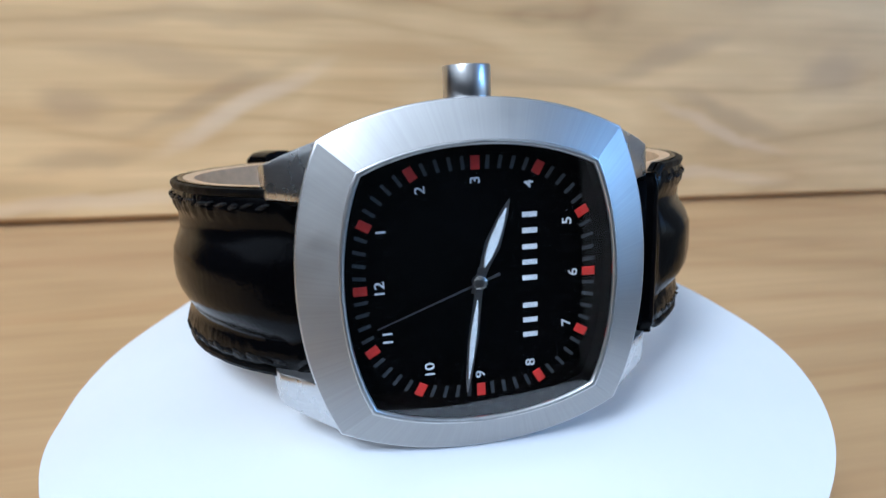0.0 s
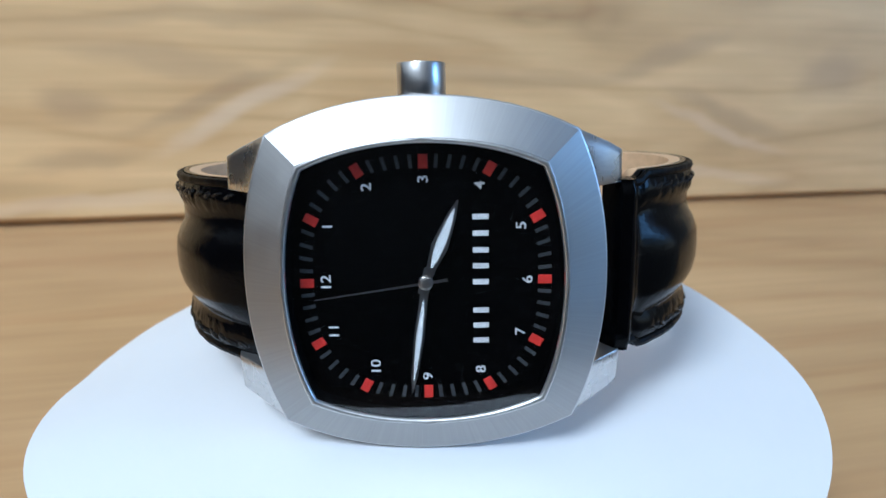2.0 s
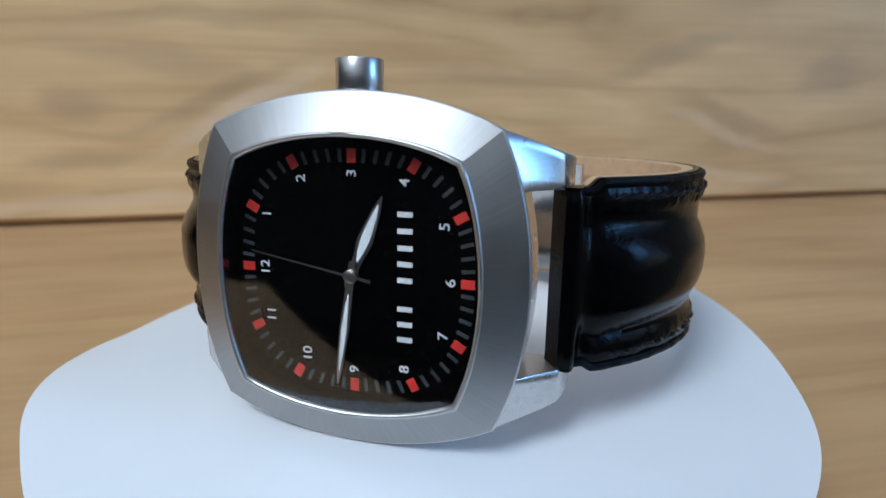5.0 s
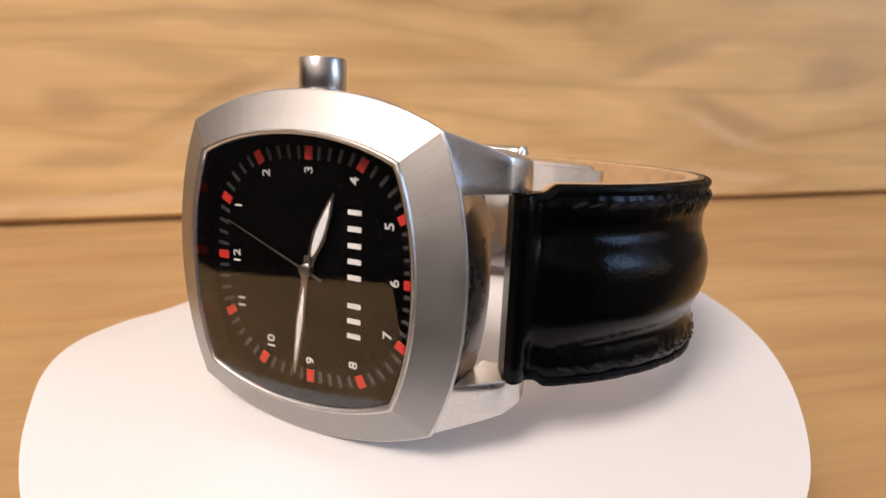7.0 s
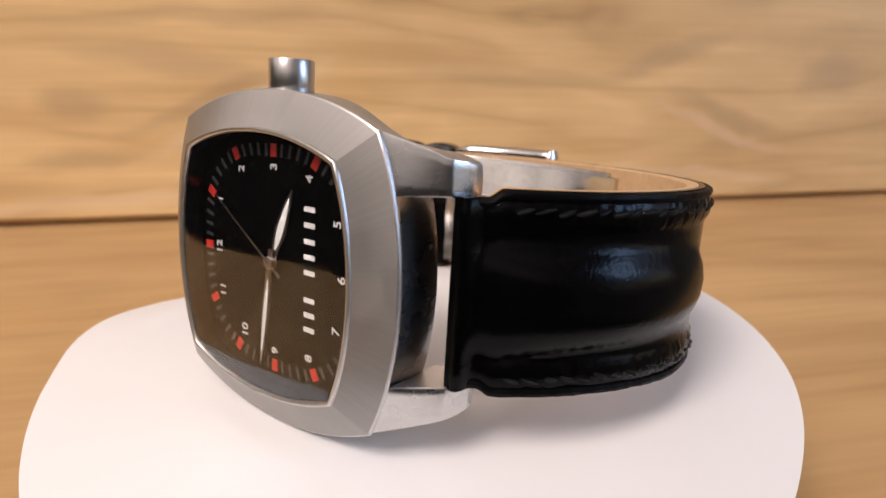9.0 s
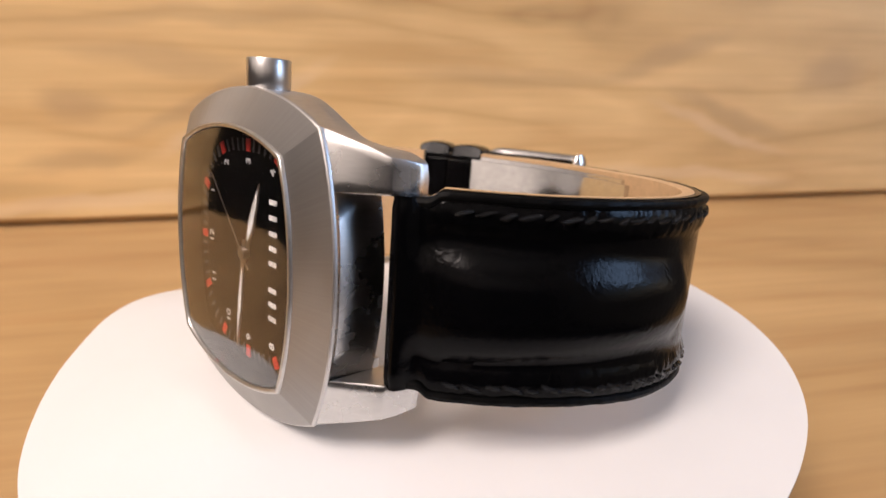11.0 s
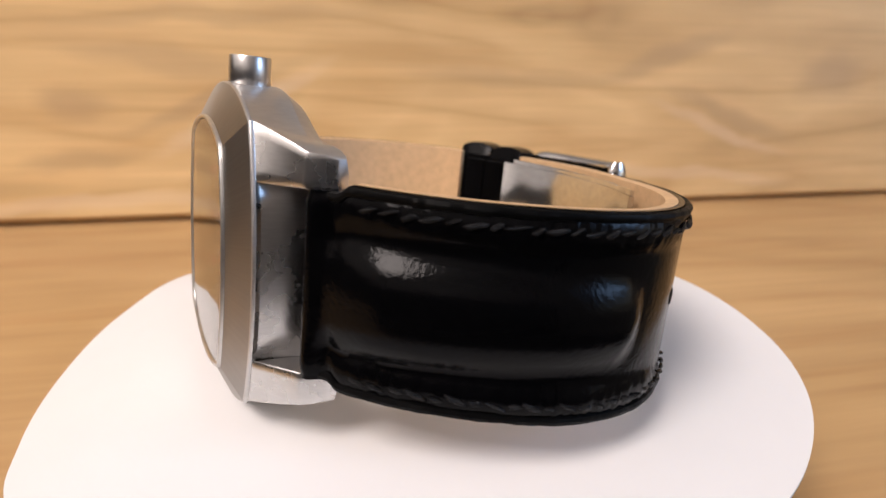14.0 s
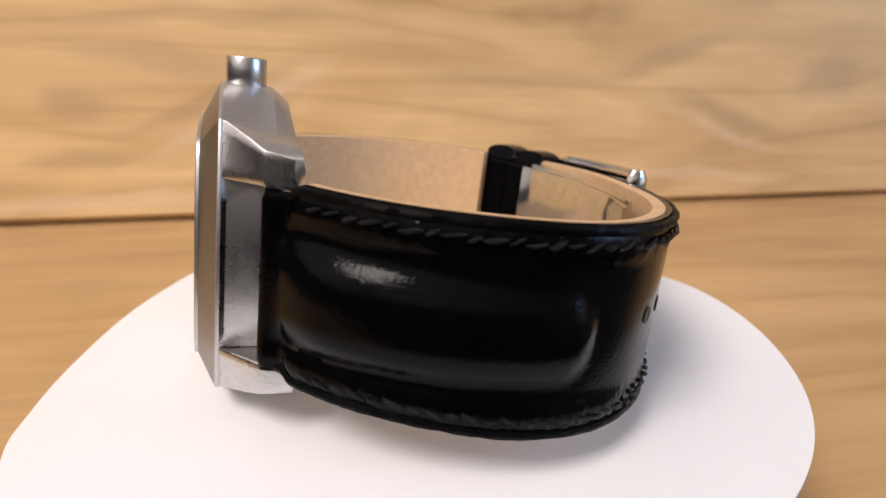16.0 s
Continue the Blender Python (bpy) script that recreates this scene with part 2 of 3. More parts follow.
slab("floor", -1.6, 1.6, -2.0, 1.4, -0.80, -0.74, FLOORING, "brown boarded floor of the room", "floor")
slab("ceiling", -1.6, 1.6, -2.0, 1.4, 1.66, 1.72, CEILPAINT, "plain white painted ceiling of the room", "ceiling")
slab("wall_north", -1.6, 1.6, 1.3, 1.4, -0.74, 1.66, WALLPAINT, "plain pale taupe painted wall", "wall")
# unseen upper walls, kept pale to bounce fill and brighten the steel
slab("wall_south", -1.6, 1.6, -2.0, -1.9, 0.62, 1.66, UPPERPAINT, "plain off-white painted wall, unseen, kept pale as fill", "wall")
slab("wall_west", -1.6, -1.5, -1.9, 1.3, 0.62, 1.66, UPPERPAINT, "plain off-white painted wall, unseen, kept pale as fill", "wall")
# added dark panels, out of view, only to keep the dial's reflection black
slab("reflection_panel_south", -1.6, 1.6, -2.0, -1.88, -0.74, 0.62, REFLECTION_DARK, "unseen dark panel added to keep the dial's reflection dark", "panelling")
slab("reflection_panel_west", -1.6, -1.48, -1.88, 1.3, -0.74, 0.62, REFLECTION_DARK, "unseen dark panel added to keep the dial's reflection dark", "panelling")


def wall_with_window():
    """The east wall, with an opening for the daylight."""
    bm = bmesh.new()
    for y0, y1, z0, z1 in ((-1.9, -1.0, -0.74, 1.66), (0.1, 1.3, -0.74, 1.66), (-1.0, 0.1, -0.74, 0.0), (-1.0, 0.1, 1.2, 1.66)):
        b2 = box_bm(1.4, 1.6, y0, y1, z0, z1)
        me = bpy.data.meshes.new("piece")
        b2.to_mesh(me)
        b2.free()
        bm.from_mesh(me)
        bpy.data.meshes.remove(me)
    return tagged(part("wall_east", bm, WALLPAINT, smooth=0, scale=1.0), "plain painted wall with a bright window opening", "wall", kind="structure")


wall_with_window()


def table():
    ob = empty("table", "light brown wooden table with straight grain", "table")
    # the near edges run askew
    outline = ((-258, -155), (420, 55), (420, 420), (-340, 420))
    part("tabletop", rings_bm([[(x, y, TABLE_Z - 28) for x, y in outline], [(x, y, TABLE_Z) for x, y in outline]], True, True, True), TABLE, ob, bevel=1.5)
    for x, y in ((-235, -110), (380, 85), (380, 385), (-300, 385)):
        part("leg", box_bm(x - 25, x + 25, y - 25, y + 25, -740, TABLE_Z - 28), TABLE, ob, bevel=1.5)
    ob.matrix_world = pose(0, 0, 0, 0, 0, 11.0)
    return ob


table()


def backdrop_board():
    # the front overhangs a rebate at the foot, which leaves a shadow gap over the table
    section = ((0, 190), (0, 0.1), (4.5, 0.1), (4.5, TABLE_Z + 0.2), (18, TABLE_Z + 0.2), (18, 190))
    ob = part("backdrop_board", rings_bm([[(x, y, z) for y, z in section] for x in (-380, 360)], True, True, True), BOARD, bevel=1.4)
    ob.matrix_world = pose(0.045, 0.1940, 0.0, -1.0, 0, 11.0)
    return tagged(ob, "upright light brown wooden board with arched grain, standing on the table", "board")


backdrop_board()


# ---- the turning stand with its white card ----
def smooth_table(table, a):
    """Periodic cubic blend through (degrees, value) pairs."""
    n = len(table)
    a = a if a >= table[0][0] else a + 360
    for i in range(n):
        (a0, v0), (a1, v1), (a2, v2), (a3, v3) = (
            (table[(i + k) % n][0] + 360 * ((i + k) // n), table[(i + k) % n][1]) for k in (-1, 0, 1, 2))
        if a1 <= a <= a2:
            s, w = (a - a1) / (a2 - a1), a2 - a1
            m1, m2 = (v2 - v0) / (a2 - a0) * w, (v3 - v1) / (a3 - a1) * w
            return (2 * s ** 3 - 3 * s ** 2 + 1) * v1 + (s ** 3 - 2 * s ** 2 + s) * m1 + (3 * s ** 2 - 2 * s ** 3) * v2 + (s ** 3 - s ** 2) * m2
    return table[0][1]


SAG = [(-172, 7.4), (-158, 4.4), (-143, 2.0), (-125, 3.8), (-104, 6.4), (-86, 5.2), (-66, 2.0), (-40, 0.2), (20, 0.5), (60, 0.2), (95, 0.6), (122, 4.5), (148, 9.2), (170, 9.2)]
RIM = [(-180, 58.8), (-166, 58.2), (-150, 59.4), (-138, 60.9), (-128, 60.9), (-104, 61.8), (-88, 62.0), (-78, 63.0), (-45, 63.6), (-18, 62.2), (0, 60.4), (12, 60.2), (26, 60.8), (45, 61.5), (70, 61.6), (95, 61.8), (138, 61.8), (160, 60.4)]


def display_stand():
    ob = empty("display_stand", "white card disc with slightly drooping rim on a small turntable", "turntable")
    rings_top, rings_under = [], []
    for k in range(14):
        s = k / 13
        top, under = [], []
        for i in range(180):
            a = -180 + 2 * i
            r = max(0.4, smooth_table(RIM, a) * s)
            drop = smooth_table(SAG, a) * max(0.0, (s - 0.52) / 0.48) ** 1.7
            top.append((r * math.cos(radians(a)), r * math.sin(radians(a)), DISC_Z - drop))
            under.append((r * math.cos(radians(a)), r * math.sin(radians(a)), DISC_Z - drop - 0.5))
        rings_top.append(top)
        rings_under.append(under)
    part("card_disc", rings_bm(rings_top + rings_under[::-1], True, True, True), PAPER, ob, "white card disc with drooping rim")
    part("platter", turned([(2, DISC_Z - 4), (31, DISC_Z - 4), (31.5, DISC_Z - 3.5), (31.5, DISC_Z - 1), (31, DISC_Z - 0.6), (2, DISC_Z - 0.6)]), PLASTIC, ob, "grey plastic platter")
    part("base", turned([(2, TABLE_Z + 0.3), (36, TABLE_Z + 0.3), (37, TABLE_Z + 1.5), (33, DISC_Z - 6), (31, DISC_Z - 4.1), (2, DISC_Z - 4.1)]), PLASTIC, ob, "grey plastic base")
    return ob


stand = display_stand()


# ---- wrist watch, in millimetres: x from 12 to 6, y into the case, z from 9 to 3 ----
def cushion(cx, cz, ax, az, y, n=18):
    """Four arcs between the corners (+-cx, +-cz), bulging to ax and az."""
    pts = []
    for side in range(4):
        for i in range(n):
            s = -1 + 2 * i / n
            bulge = 1 - s * s * (0.86 + 0.14 * s * s)
            if side == 0:
                p = (cx + (ax - cx) * bulge, cz * s)
            elif side == 1:
                p = (-cx * s, cz + (az - cz) * bulge)
            elif side == 2:
                p = (-cx - (ax - cx) * bulge, -cz * s)
            else:
                p = (cx * s, -cz - (az - cz) * bulge)
            pts.append((p[0], y, p[1]))
    return pts


def shoulder(x):
    """Height of the hollowed flank behind the bezel, from the crown down to the lug tip."""
    return 15.2 + 6.2 / (1.0 + math.exp((abs(x) - 11.8) / 3.0))


def flank(ring, k, wide=1.0):
    """Pulls the two long sides of a ring towards the hollow."""
    out = []
    for x, y, z in ring:
        lim = shoulder(x) * wide
        if z > lim:
            z = math.copysign(abs(z) + (lim - abs(z)) * k, z)
        out.append((x, y, z))
    return out


watch = empty("wrist_watch", "steel cushion-shaped wrist watch with black dial and black leather strap", "watch")
watch.matrix_world = DIAL_POSE
YF = -2.9     # front of the bezel


def watch_case():
    inner = dict(cx=13.55, cz=13.75, ax=16.15, az=16.5)
    body = part("case", rings_bm([cushion(17.55, 17.3, 21.2, 21.3, -0.55), cushion(17.6, 17.35, 21.25, 21.35, -0.35), flank(cushion(17.4, 17.3, 20.85, 21.25, 0.3), 0.12), flank(cushion(17.4, 17.2, 20.95, 21.2, 3.1), 0.66),
                                  flank(cushion(17.4, 17.1, 21.1, 21.15, 4.6), 1.0), flank(cushion(17.4, 17.0, 21.25, 21.1, 6.0), 1.0), flank(cushion(16.0, 16.0, 19.4, 19.8, 6.9), 1.0, 0.93)], True, False, True), STEEL_SIDE, watch,
                "satin steel case band", smooth=28)
    body.data.materials.append(BAND)
    for f in body.data.polygons:
        if abs(f.center.z) < 0.0115 and abs(f.center.x) > 0.015 and abs(f.normal.x) > 0.6:
            f.material_index = 1
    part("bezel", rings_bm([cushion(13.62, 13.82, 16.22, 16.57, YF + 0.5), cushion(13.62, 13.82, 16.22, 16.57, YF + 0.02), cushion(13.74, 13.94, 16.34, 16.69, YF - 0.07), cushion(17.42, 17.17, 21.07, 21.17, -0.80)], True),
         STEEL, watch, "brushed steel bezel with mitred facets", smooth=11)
    part("bezel_lip", rings_bm([cushion(13.22, 13.42, 15.82, 16.17, YF + 0.12), cushion(13.26, 13.46, 15.86, 16.21, YF - 0.22), cushion(13.36, 13.56, 15.96, 16.31, YF - 0.44), cushion(13.68, 13.88, 16.28, 16.63, YF - 0.48), cushion(13.77, 13.97, 16.37, 16.72, YF - 0.36), cushion(13.80, 14.0, 16.40, 16.75, YF - 0.03)], True),
         LIP, watch, "polished steel lip round the crystal", smooth=60)
    part("bezel_edge", rings_bm([cushion(17.42, 17.17, 21.07, 21.17, -0.80), cushion(17.56, 17.31, 21.21, 21.31, -0.68), cushion(17.62, 17.37, 21.27, 21.37, -0.5), cushion(17.6, 17.35, 21.25, 21.35, -0.3)], True),
         STEEL_SIDE, watch, "bright steel chamfer line", smooth=30)
    part("case_back", turned([(2, 6.9), (16.5, 6.9), (16.5, 8.2), (15.6, 9.0), (2, 9.0)], 64, "y"), POLISHED, watch, "steel case back")
    part("dial", rings_bm([cushion(14.2, 14.4, 16.9, 17.2, 0.0), cushion(14.2, 14.4, 16.9, 17.2, 0.5)], True, True, True), DIAL, watch, "black dial")
    part("chapter_ring", rings_bm([cushion(13.4, 13.6, 15.95, 16.3, -0.02), cushion(13.3, 13.5, 15.92, 16.27, YF + 0.25)], True), REHAUT, watch, "glossy black inner ring")
    dome = [(0.03, -0.24), (0.3, -0.23), (0.6, -0.19), (0.85, -0.10), (0.95, -0.04), (0.99, 0.02)]
    dome = [(k, d - 0.25) for k, d in dome]
    crystal = part("crystal", rings_bm([cushion(13.3 * k, 13.5 * k, 15.88 * k, 16.22 * k, YF + d) for k, d in dome] + [cushion(13.3 * k, 13.5 * k, 15.88 * k, 16.22 * k, YF + d + 0.2) for k, d in dome[::-1]],
                                       True, True, True), CRYSTAL, watch, "clear slightly domed crystal")
    crystal.visible_shadow = False
    return body


watch_case()


def edge_x(z):
    """How far the bezel's end reaches out at a height z."""
    u = min(1.0, abs(z) / 17.3)
    return 17.5 + 3.75 * (1 - u * u * (0.86 + 0.14 * u * u))


def flank_mesh(sx, sz):
    """The side of the case between crown and lug."""
    rings = []
    for k in range(17):
        x = 0.01 + 17.6 * k / 16
        t = shoulder(x) if sz > 0 else 21.1 - 3.8 * (x / 17.55) ** 2
        back = 8.2 + 0.5 * ease(x, 8.0, 18.0)
        top_back = 6.1 + 0.3 * ease(x, 15.0, 17.6) if sz > 0 else back - 0.6
        ys = (back, 4.4, 4.2, 4.2, 4.4, 5.0, top_back, back)
        zs = (10.8, 10.8, 11.0, t - 0.2, t, t, t - 0.05, t - (1.6 if sz > 0 else 0.6))
        rings.append([(sx * x, y, sz * z) for y, z in zip(ys, zs)])
    return rings_bm(rings, True, True, True)


def lug_mesh(sx, sz):
    """A horn whose polished front starts along the bezel's edge and sweeps back to a chamfered tip."""
    rings = []
    tip = 24.75 if sz > 0 else 25.4
    for s in (0.0, 0.03, 0.08, 0.15, 0.24, 0.34, 0.44, 0.54, 0.64, 0.74, 0.82, 0.84, 0.92, 0.98, 1.0):
        end = max(0.0, (s - 0.92) / 0.08)
        f = -0.35 + 5.4 * s ** 0.9 + 12.0 * max(0.0, s - 0.83) + 0.25 * end ** 2
        x_top = 17.55 + s * (tip - 17.55)
        if sz > 0:
            t = shoulder(x_top)
            lip = (17.35 - t) * max(0.0, 1 - s / 0.8) ** 1.6
        else:
            t, lip = 17.3 - 2.7 * s, 0.0
        t -= 0.35 * end ** 2 + (0.7 * ease(s, 0.5, 1.0) if sz > 0 else 0.0)
        z0 = 10.8 + 0.15 * end ** 2
        back = 8.7
        top_back = max(f + 0.6, 6.4 + 2.0 * ease(x_top, 17.5, 23.5))
        high = t + lip
        ys = [back, max(f + 0.8, 5.0), f + 0.16] + [f] * 6 + [f + 0.14 + (top_back - f - 0.14) * q for q in (0.0, 0.2, 0.45, 0.7, 1.0)] + [max(back, top_back + 0.1)]
        zs = [z0, z0, z0] + [z0 + 0.16 + (high - z0 - 0.32) * k / 5 for k in range(6)] + [t + lip * (1 - q) ** 1.5 - 0.05 * q for q in (0.0, 0.2, 0.45, 0.7, 1.0)] + [t - 1.4]
        rings.append([(sx * (edge_x(z) - 0.1 + s * (tip - edge_x(z) + 0.1)), y, sz * z) for y, z in zip(ys, zs)])
    return rings_bm(rings, True, True, True)


for sx in (1, -1):
    for sz in (1, -1):
        part("case_flank", flank_mesh(sx, sz), STEEL_SIDE, watch, "hollowed satin steel flank of the case", smooth=32)
        horn = part("lug", lug_mesh(sx, sz), STEEL_SIDE, watch, "satin steel lug with polished front", smooth=40)
        horn.data.materials.append(LUGFACE)
        for f in horn.data.polygons:
            if abs(f.normal.z) < 0.5:
                f.material_index = 1


def crown():
    c = part("crown", turned([(0.3, 20.6), (2.72, 20.6), (2.78, 20.7), (2.78, 24.75), (2.68, 24.9), (2.45, 24.92), (2.4, 24.8), (0.3, 24.8)], 64, "z", (0, 2.6, 0)), CROWN, watch, "smooth cylindrical steel crown")
    return c


crown()


def track(a, size, p=2.8):
    """A point of the dial's rounded-square track; a: degrees from 12 towards 3."""
    c, s = -math.cos(radians(a)), math.sin(radians(a))
    r = size / (abs(c) ** p + abs(s) ** p) ** (1 / p)
    return r * c, r * s


def dial_block(x, z, along, length, width, y0, y1):
    """A small plate on the dial, along the direction given in degrees from 12 towards 3."""
    c, s = -math.cos(radians(along)), math.sin(radians(along))
    bm = bmesh.new()
    quad = [(-1, -1), (1, -1), (1, 1), (-1, 1)]
    lo = [bm.verts.new((x + a * c * length / 2 - b * s * width / 2, y0, z + a * s * length / 2 + b * c * width / 2)) for a, b in quad]
    hi = [bm.verts.new((x + a * c * length / 2 - b * s * width / 2, y1, z + a * s * length / 2 + b * c * width / 2)) for a, b in quad]
    bm.faces.new(lo)
    bm.faces.new(hi)
    for i in range(4):
        j = (i + 1) % 4
        bm.faces.new((lo[i], lo[j], hi[j], hi[i]))
    return bm


for i in range(60):
    a = i * 6
    x, z = track(a, 14.05)
    if i % 5 == 0:
        part("hour_mark", dial_block(x, z, a, 1.6, 1.05, 0.0, -0.14), RED, watch, "red hour mark", smooth=0)
    else:
        part("minute_mark", dial_block(x, z, a, 1.55, 0.42, 0.0, -0.08), TICK, watch, "grey minute mark", smooth=0)


def letter(text, height, wide):
    cu = bpy.data.curves.new("figure", "FONT")
    cu.body, cu.size, cu.align_x, cu.align_y, cu.extrude, cu.offset = text, height, "CENTER", "CENTER", 0.03, 0.01
    ob = bpy.data.objects.new("figure", cu)
    scene.collection.objects.link(ob)
    me = bpy.data.meshes.new_from_object(ob.evaluated_get(bpy.context.evaluated_depsgraph_get()))
    bpy.data.objects.remove(ob)
    bm = bmesh.new()
    bm.from_mesh(me)
    bmesh.ops.scale(bm, vec=(wide, 1, 1), verts=bm.verts)
    return bm


for hour in range(1, 13):
    x, z = {12: (-11.75, 0.0), 1: (-11.2, 6.75), 10: (-6.3, -10.75), 11: (-11.15, -6.05)}.get(hour, track(hour * 30, 12.05))
    bm = letter(str(hour), 1.68, 1.2)
    # text right runs towards 3, text top towards 12
    bmesh.ops.transform(bm, matrix=Matrix(((0, -1, 0, x), (0, 0, -1, -0.05), (1, 0, 0, z), (0, 0, 0, 1))), verts=bm.verts)
    part("numeral", bm, WHITE, watch, "white numeral", smooth=0)

def logo_shape(z, bars):
    """Plain white bars on the dial in place of one letter: (shift along 12-6, shift along 9-3, length, width)."""
    bm = bmesh.new()
    for dx, dz, length, width in bars:
        b2 = dial_block(6.5 + dx, z + dz, 0, length, width, 0.0, -0.07)
        me = bpy.data.meshes.new("piece")
        b2.to_mesh(me)
        b2.free()
        bm.from_mesh(me)
        bpy.data.meshes.remove(me)
    return part("logo_bar", bm, WHITE, watch, "plain white bars of the maker's mark", smooth=0)


for z in (-7.5, -5.6, -3.7, -0.2, 1.75, 3.65, 5.65, 7.6):
    logo_shape(z, ((0, 0, 1.85, 0.62),))


def hand_mesh(outline, y0, y1):
    """outline: (distance from the centre towards the tip, half width)."""
    bm = bmesh.new()
    for y in (y0, y1):
        left = [bm.verts.new((-d, y, w)) for d, w in outline]
        right = [bm.verts.new((-d, y, -w)) for d, w in outline]
        if y == y0:
            lo = (left, right)
        for i in range(len(outline) - 1):
            bm.faces.new((left[i], left[i + 1], right[i + 1], right[i]))
    for a, b in ((lo[0], left), (lo[1], right)):
        for i in range(len(outline) - 1):
            bm.faces.new((a[i], a[i + 1], b[i + 1], b[i]))
    for k in (0, -1):
        bm.faces.new((lo[0][k], lo[1][k], right[k], left[k]))
    return bm


def watch_hands():
    hour = part("hour_hand", hand_mesh([(-1.6, 0.45), (0, 0.55), (2.0, 0.6), (4.6, 1.0), (8.6, 0.52), (10.4, 0.06)], -0.42, -0.55), HAND, watch, "dark steel hour hand", smooth=0)
    part("hour_lume", hand_mesh([(1.9, 0.1), (3.2, 0.42), (5.0, 0.58), (7.4, 0.4), (9.3, 0.08)], -0.55, -0.60), LUME, hour, "white luminous inlay", smooth=0)
    hour.matrix_local = Matrix.Rotation(radians(112), 4, "Y")
    minute = part("minute_hand", hand_mesh([(-1.8, 0.4), (0, 0.5), (2.0, 0.48), (7.0, 0.62), (12.0, 0.36), (14.0, 0.06)], -0.72, -0.85), HAND, watch, "dark steel minute hand", smooth=0)
    part("minute_lume", hand_mesh([(2.2, 0.06), (4.0, 0.24), (7.0, 0.36), (10.0, 0.24), (12.3, 0.05)], -0.85, -0.90), LUME, minute, "white luminous inlay", smooth=0)
    minute.matrix_local = Matrix.Rotation(radians(278), 4, "Y")
    second = part("second_hand", hand_mesh([(-2.6, 0.2), (-1.2, 0.16), (0, 0.14), (13.2, 0.06)], -1.0, -1.08), HAND, watch, "thin steel second hand", smooth=0)
    part("hand_cap", turned([(0.1, -0.3), (0.85, -0.3), (0.85, -1.15), (0.6, -1.3), (0.1, -1.3)], 32, "y"), HAND, watch, "round steel hand cap")
    return second


second = watch_hands()

# ---- strap: an oval loop behind the case ----
OX, OY, OA, OB, OTILT = 1.38, 31.1, 41.9, 34.1, 3.55


def oval(a, off):
    """Point of the loop at a degrees, off mm outside the padded outline, and the outward direction."""
    c, s = math.cos(radians(a)), math.sin(radians(a))
    n = Vector((c / OA, s / OB)).normalized()
    p = Vector((OA * c, OB * s)) + n * off
    r = Matrix.Rotation(radians(OTILT), 2)
    p, n = r @ p, r @ n
    return p.x + OX, p.y + OY, n


def pad_height(u, w, ends):
    """Padding over the flat leather; u degrees along, w mm across."""
    a0, a1 = ends
    w += 0.5
    half = 7.0 - 2.3 * min(1.0, max(0.0, (u - a0) / (a1 - a0)))
    d1 = (a1 - u) * 0.70
    if d1 < half:
        d = half - math.hypot(max(0.0, half - d1), w) if d1 > 0 else -1
        d = min(d, half - abs(w))
    else:
        d = half - abs(w)
    d = max(0.0, min(1.0, d / 4.5))
    q = min(1.0, max(0.0, (u - a0) / (a1 - a0)))
    full = 2.1 - 0.7 * q + 0.6 * (1 - q) ** 2
    return full * (0.35 + 0.65 * ease(u, 2.0, 17.0)) * math.sin(d * math.pi / 2) ** 0.9


def stitch_mesh():
    """One plump thread stitch of unit radius, sunk at both ends."""
    bm = bmesh.new()
    bmesh.ops.create_icosphere(bm, subdivisions=2, radius=1.0)
    for v in bm.verts:
        v.co.x -= 0.8 * abs(v.co.y) ** 3
        v.co.z += 0.25 * math.sin(v.co.y * 5.0) * (1 - v.co.y ** 2)
    me = bpy.data.meshes.new("stitch")
    bm.to_mesh(me)
    bm.free()
    me.materials.append(THREAD)
    me.polygons.foreach_set("use_smooth", [True] * len(me.polygons))
    return me


STITCH = stitch_mesh()


